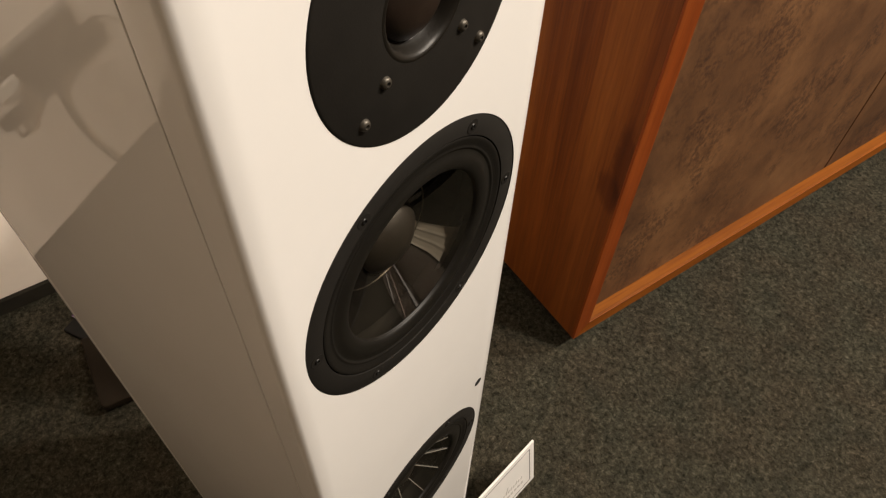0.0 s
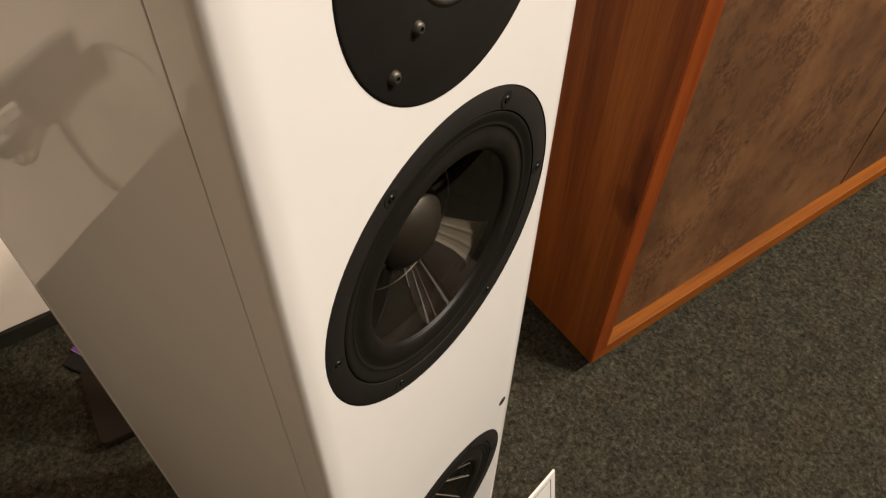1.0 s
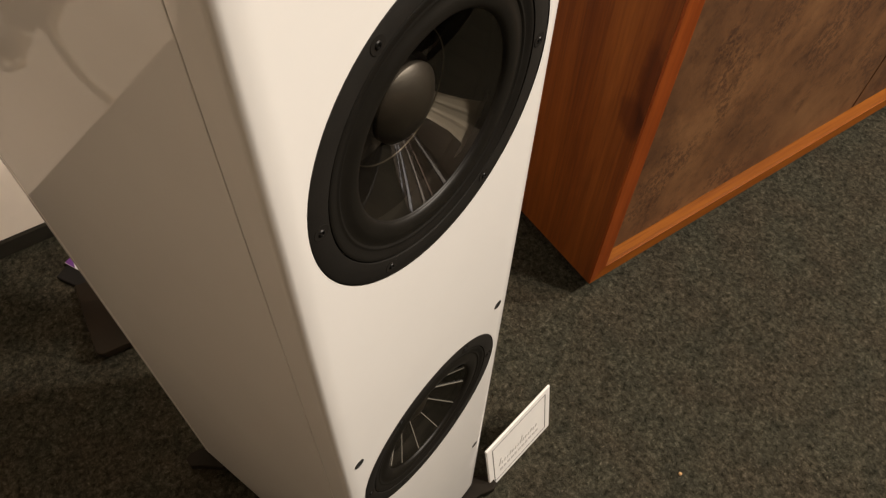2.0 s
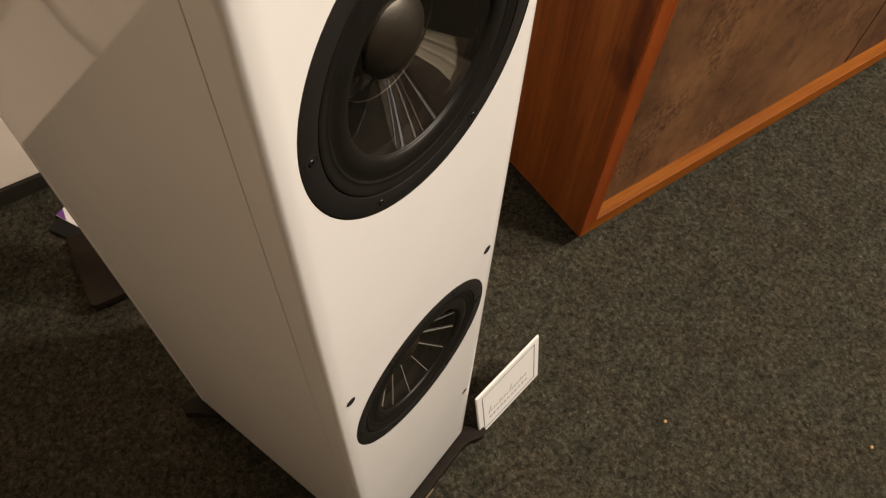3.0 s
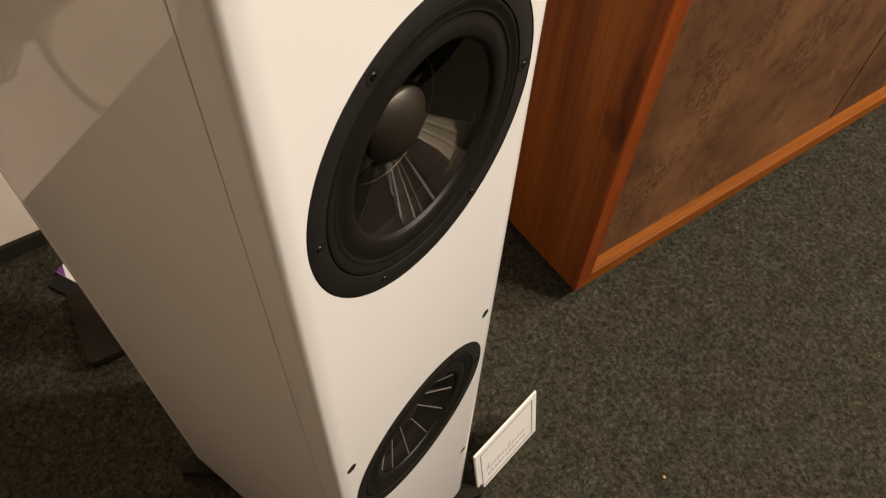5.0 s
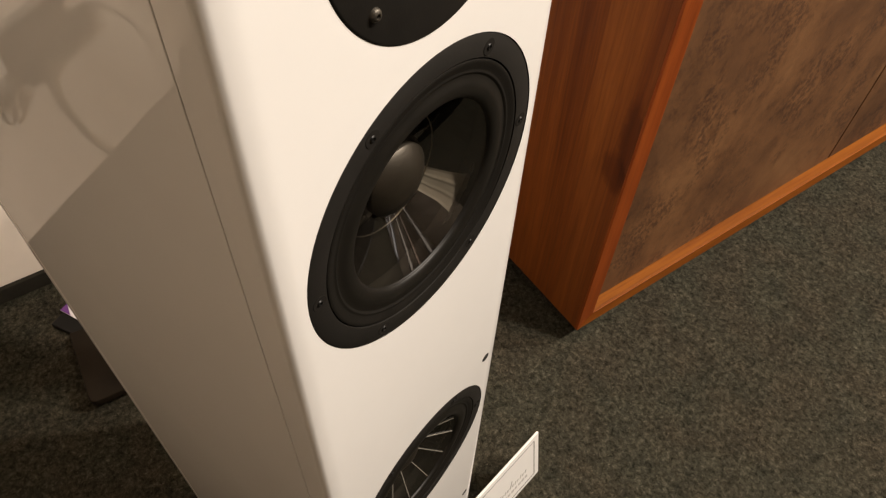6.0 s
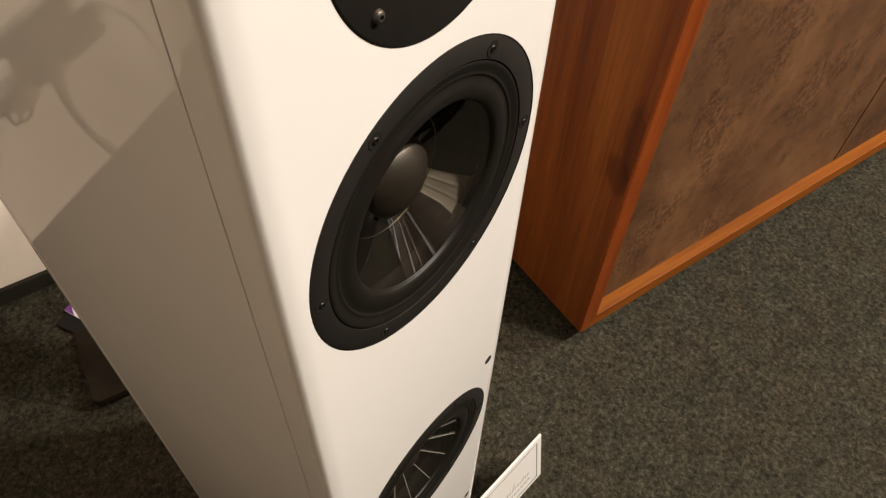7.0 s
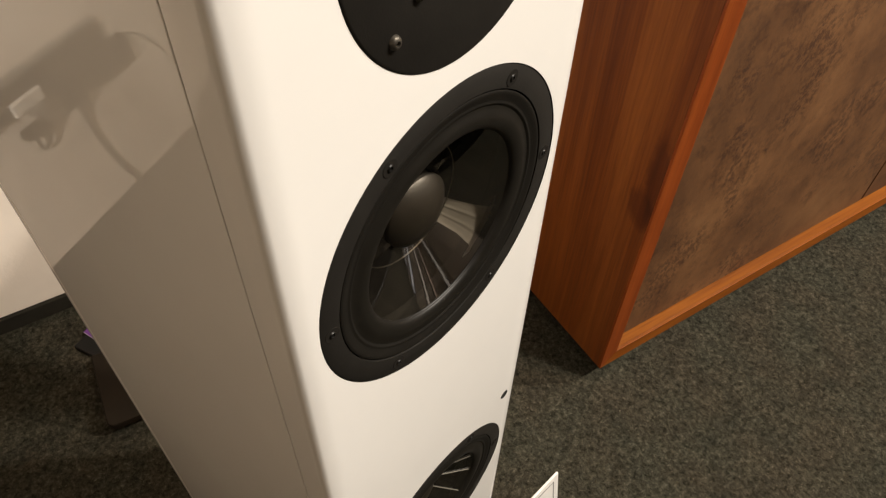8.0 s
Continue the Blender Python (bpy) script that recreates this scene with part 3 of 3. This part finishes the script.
# ---- the sideboard ----
def sideboard():
    top = thing("sideboard", ROOM @ pose(0, 0, 0), "low cherry-wood sideboard with brown rusted-stone door fronts", "sideboard")
    z0, z1, t, wide, deep, back = 0.041, 0.80, 0.0298, 1.43, 0.45, 0.0208
    # frame boards meet at mitred corners
    def mitred(points, name, mat, label, y0=0.004, band_mat=None):
        bm = bmesh.new()
        near, far = [bm.verts.new((x, y0, z)) for x, z in points], [bm.verts.new((x, deep, z)) for x, z in points]
        bm.faces.new(near[::-1])
        bm.faces.new(far)
        for i in range(4):
            j = (i + 1) % 4
            bm.faces.new((near[i], near[j], far[j], far[i]))
        bmesh.ops.bevel(bm, geom=list(bm.edges), offset=0.0004, segments=2, profile=0.5, affect="EDGES")
        board = part(name, bm, mat, top, label)
        if y0 == 0:
            return
        band = bmesh.new()
        near, far = [band.verts.new((x, 0, z)) for x, z in points], [band.verts.new((x, y0 - 0.0002, z)) for x, z in points]
        band.faces.new(near[::-1])
        band.faces.new(far)
        for i in range(4):
            j = (i + 1) % 4
            band.faces.new((near[i], near[j], far[j], far[i]))
        bmesh.ops.bevel(band, geom=list(band.edges), offset=0.0005, segments=2, profile=0.5, affect="EDGES")
        part("edge_band", band, band_mat or WOOD_STILE, board, "orange wooden front edge")
    mitred([(0, z0), (t, z0 + t), (t, z1 - t), (0, z1)], "side_panel", WOOD_SIDE, "dark cherry-wood side board")
    mitred([(wide, z1), (wide - t, z1 - t), (wide - t, z0 + t), (wide, z0)], "side_panel", WOOD, "dark cherry-wood side board")
    mitred([(wide, z0), (wide - t, z0 + t), (t, z0 + t), (0, z0)], "bottom_panel", WOOD_RAIL, "light cherry-wood bottom board", band_mat=WOOD_LIP)
    mitred([(0, z1), (t, z1 - t), (wide - t, z1 - t), (wide, z1)], "top_panel", WOOD_RAIL, "cherry-wood top board", 0)
    part("back_panel", boxed((t, deep - 0.012, z0 + t), (wide - t, deep - 0.004, z1 - t)), BLACK_BOX, top)
    gap, mid = 0.0023, 0.6972
    for a, b in ((t + 0.001, mid - gap), (mid + gap, wide - t - 0.001)):
        part("door", boxed((a, back, z0 + t + 0.0015), (b, back + 0.02, z1 - t - 0.0015), 0.0012), STONE, top, "brown mottled stone-look door front")
    for x in (0.12, wide - 0.12):
        for y in (0.12, deep - 0.08):
            part("foot", boxed((x - 0.02, y - 0.02, 0), (x + 0.02, y + 0.02, z0), 0.002), BLACK_BOX, top)
    return top


sideboard()


# ---- the card beside the foot ----
def card():
    wide, high, thick = 0.1358, 0.1165, 0.0035
    top = thing("display_card", pose(0.1155, -0.0226, 0.0004, -9.5, 0, -5.4), "small white printed card leaning beside the loudspeaker's foot", "card")
    part("sheet", boxed((0, 0, 0), (wide, thick, high), 0.0012, 3), CARD, top)
    line, y0, y1, m = 0.0011, -0.0005, 0.0004, 0.0105
    for lo, hi in (((m, m), (wide - m, m + line)), ((m, high - m - line), (wide - m, high - m)),
                   ((m, m + line), (m + line, high - m - line)), ((wide - m - line, m + line), (wide - m, high - m - line))):
        part("border_line", boxed((lo[0], y0, lo[1]), (hi[0], y1, hi[1])), INK, top)
    # a line of slanting script over a line of small capitals
    for k in range(15):
        x, tall = 0.021 + 0.0058 * k, (0.0095, 0.0060, 0.0070, 0.0052)[k % 4] + (0.008 if k in (0, 8) else 0.0)
        stroke = slab([(x, 0.0430), (x + 0.0017, 0.0430), (x + 0.0017 + 0.3 * tall, 0.0430 + tall), (x + 0.3 * tall, 0.0430 + tall)], y0, y1)
        stroke.transform(Matrix(((1, 0, 0, 0), (0, 0, 1, 0), (0, 1, 0, 0), (0, 0, 0, 1))))
        part("print_bar", stroke, PALE_INK, top, "pale grey bar of print")
    for k in range(11):
        x = 0.023 + 0.0080 * k
        part("print_bar", boxed((x, y0, 0.0270), (x + (0.0056, 0.0046, 0.0052)[k % 3], y1, 0.0332)), PALE_INK, top, "pale grey bar of print")
    return top


card()


# ---- behind the loudspeaker ----
def base_plate():
    top = thing("equipment_base", pose(-0.110, 0.576, 0, 0, 0, -22), "low dark brown board on black feet behind the loudspeaker", "base")
    r, w, d = 0.012, 0.26, 0.15
    outline = [(r - r * math.cos(a), r - r * math.sin(a)) for a in [math.pi / 2 * k / 6 for k in range(7)]] + [(w, 0), (w, d), (0, d)]
    part("board", slab(outline, 0.018, 0.030, 0.002), BASE_BOARD, top)
    for x in (0.04, w - 0.04):
        for y in (0.03, d - 0.03):
            part("foot", slab(circle(x, y, 0.015, 20), 0, 0.018), RUBBER, top)
    return top


base_plate()
box_ob = thing("black_box", pose(-0.052, 0.742, 0, 0, 0, 14), "small flat black plastic box on the carpet", "box")
part("case", boxed((0, -0.058, 0), (0.14, 0.030, 0.0105), 0.002), BLACK_BOX, box_ob)
leaf = thing("leaflet", pose(-0.0325, 0.783, 0.0108, 0, 0, 10), "white leaflet with a purple corner on the black box", "leaflet")
part("sheet", boxed((0, -0.075, 0), (0.15, 0, 0.0012), 0.0003, 1), PAPER, leaf)
part("purple_corner", slab([(0.0003, -0.0003), (0.0003, -0.024), (0.016, -0.0003)][::-1], 0.0011, 0.0015), PURPLE, leaf, "purple printed corner")


# ---- the wall socket strip, seen in the gloss of the loudspeaker's side ----
def socket_strip():
    at = ROOM @ pose(0, WALL, 0)
    top = thing("power_strip", at, "anthracite power strip fixed low on the wall", "power strip")
    part("housing", boxed((-1.240, -0.016, 0.338), (-0.960, 0, 0.3885), 0.003), STRIP, top)
    # Paler piece along the top: light on the upper face, put into colour.
    part("lit_top", boxed((-1.238, -0.0155, 0.3887), (-0.962, -0.001, 0.3970), 0.0008), GREY, top, "paler strip standing in for the lit top face")
    for x in (-1.205, -1.130, -1.060, -0.995):
        part("socket", lathe([(0.0, -0.014), (0.019, -0.014), (0.020, -0.0175), (0.022, -0.0180), (0.0225, -0.016)], 28), BLACK_BOX, top, at=pose(x, 0, 0.362), smooth=40)
    white = thing("white_plug", at, "white mains plug in the power strip", "plug")
    part("body", boxed((-1.077, -0.027, 0.339), (-1.014, -0.018, 0.365), 0.003), PLUG, white)
    grey = thing("grey_plug", at, "small grey plug below the white one", "plug")
    part("body", boxed((-1.072, -0.028, 0.317), (-1.044, -0.016, 0.3375), 0.003), GREY, grey)
    adapter = thing("power_adapter", at, "black power adapter hanging at the strip's end", "adapter")
    part("case", boxed((-1.283, -0.026, 0.293), (-1.166, -0.012, 0.346), 0.006, 3), BLACK_BOX, adapter)
    part("cable", tube([(-1.276, -0.022, 0.330), (-1.300, -0.018, 0.331), (-1.330, -0.014, 0.304), (-1.377, -0.010, 0.248), (-1.400, -0.008, 0.192), (-1.417, -0.008, 0.131), (-1.432, -0.012, 0.050), (-1.44, -0.02, 0.003)], 0.0013), CABLE, adapter)
    black = thing("black_plug", at, "black mains plug with its cable hanging down", "plug")
    part("body", boxed((-1.150, -0.030, 0.288), (-1.100, -0.018, 0.356), 0.005), BLACK_BOX, black)
    part("cable", tube([(-1.142, -0.022, 0.296), (-1.145, -0.014, 0.270), (-1.150, -0.007, 0.225), (-1.158, -0.006, 0.178), (-1.174, -0.007, 0.115), (-1.198, -0.014, 0.050), (-1.240, -0.018, 0.0045), (-1.32, -0.03, 0.0045)], 0.0038), CABLE, black)
    loop = thing("looped_cable", at, "black plug with a small cable loop", "plug")
    part("body", boxed((-1.060, -0.032, 0.294), (-1.010, -0.018, 0.316), 0.004), BLACK_BOX, loop)
    part("cable", tube([(-1.052, -0.024, 0.300), (-1.057, -0.018, 0.275), (-1.055, -0.014, 0.258), (-1.044, -0.012, 0.253), (-1.037, -0.014, 0.265), (-1.035, -0.018, 0.285), (-1.038, -0.024, 0.300)], 0.0028), CABLE, loop)


socket_strip()

# crumbs on the carpet
for x, y in ((0.309, -0.229), (0.468, -0.493)):
    ob = finish("crumb", lathe([(0.0, -0.003), (0.0022, -0.0012), (0.0026, 0.0012), (0.0, 0.003)], 7), CRUMB)
    ob.matrix_world = pose(x, y, 0.002, 70, 20, x * 400)
    tagged(ob, "tiny light brown crumb on the dark carpet", "crumb", "crumbs on the carpet")
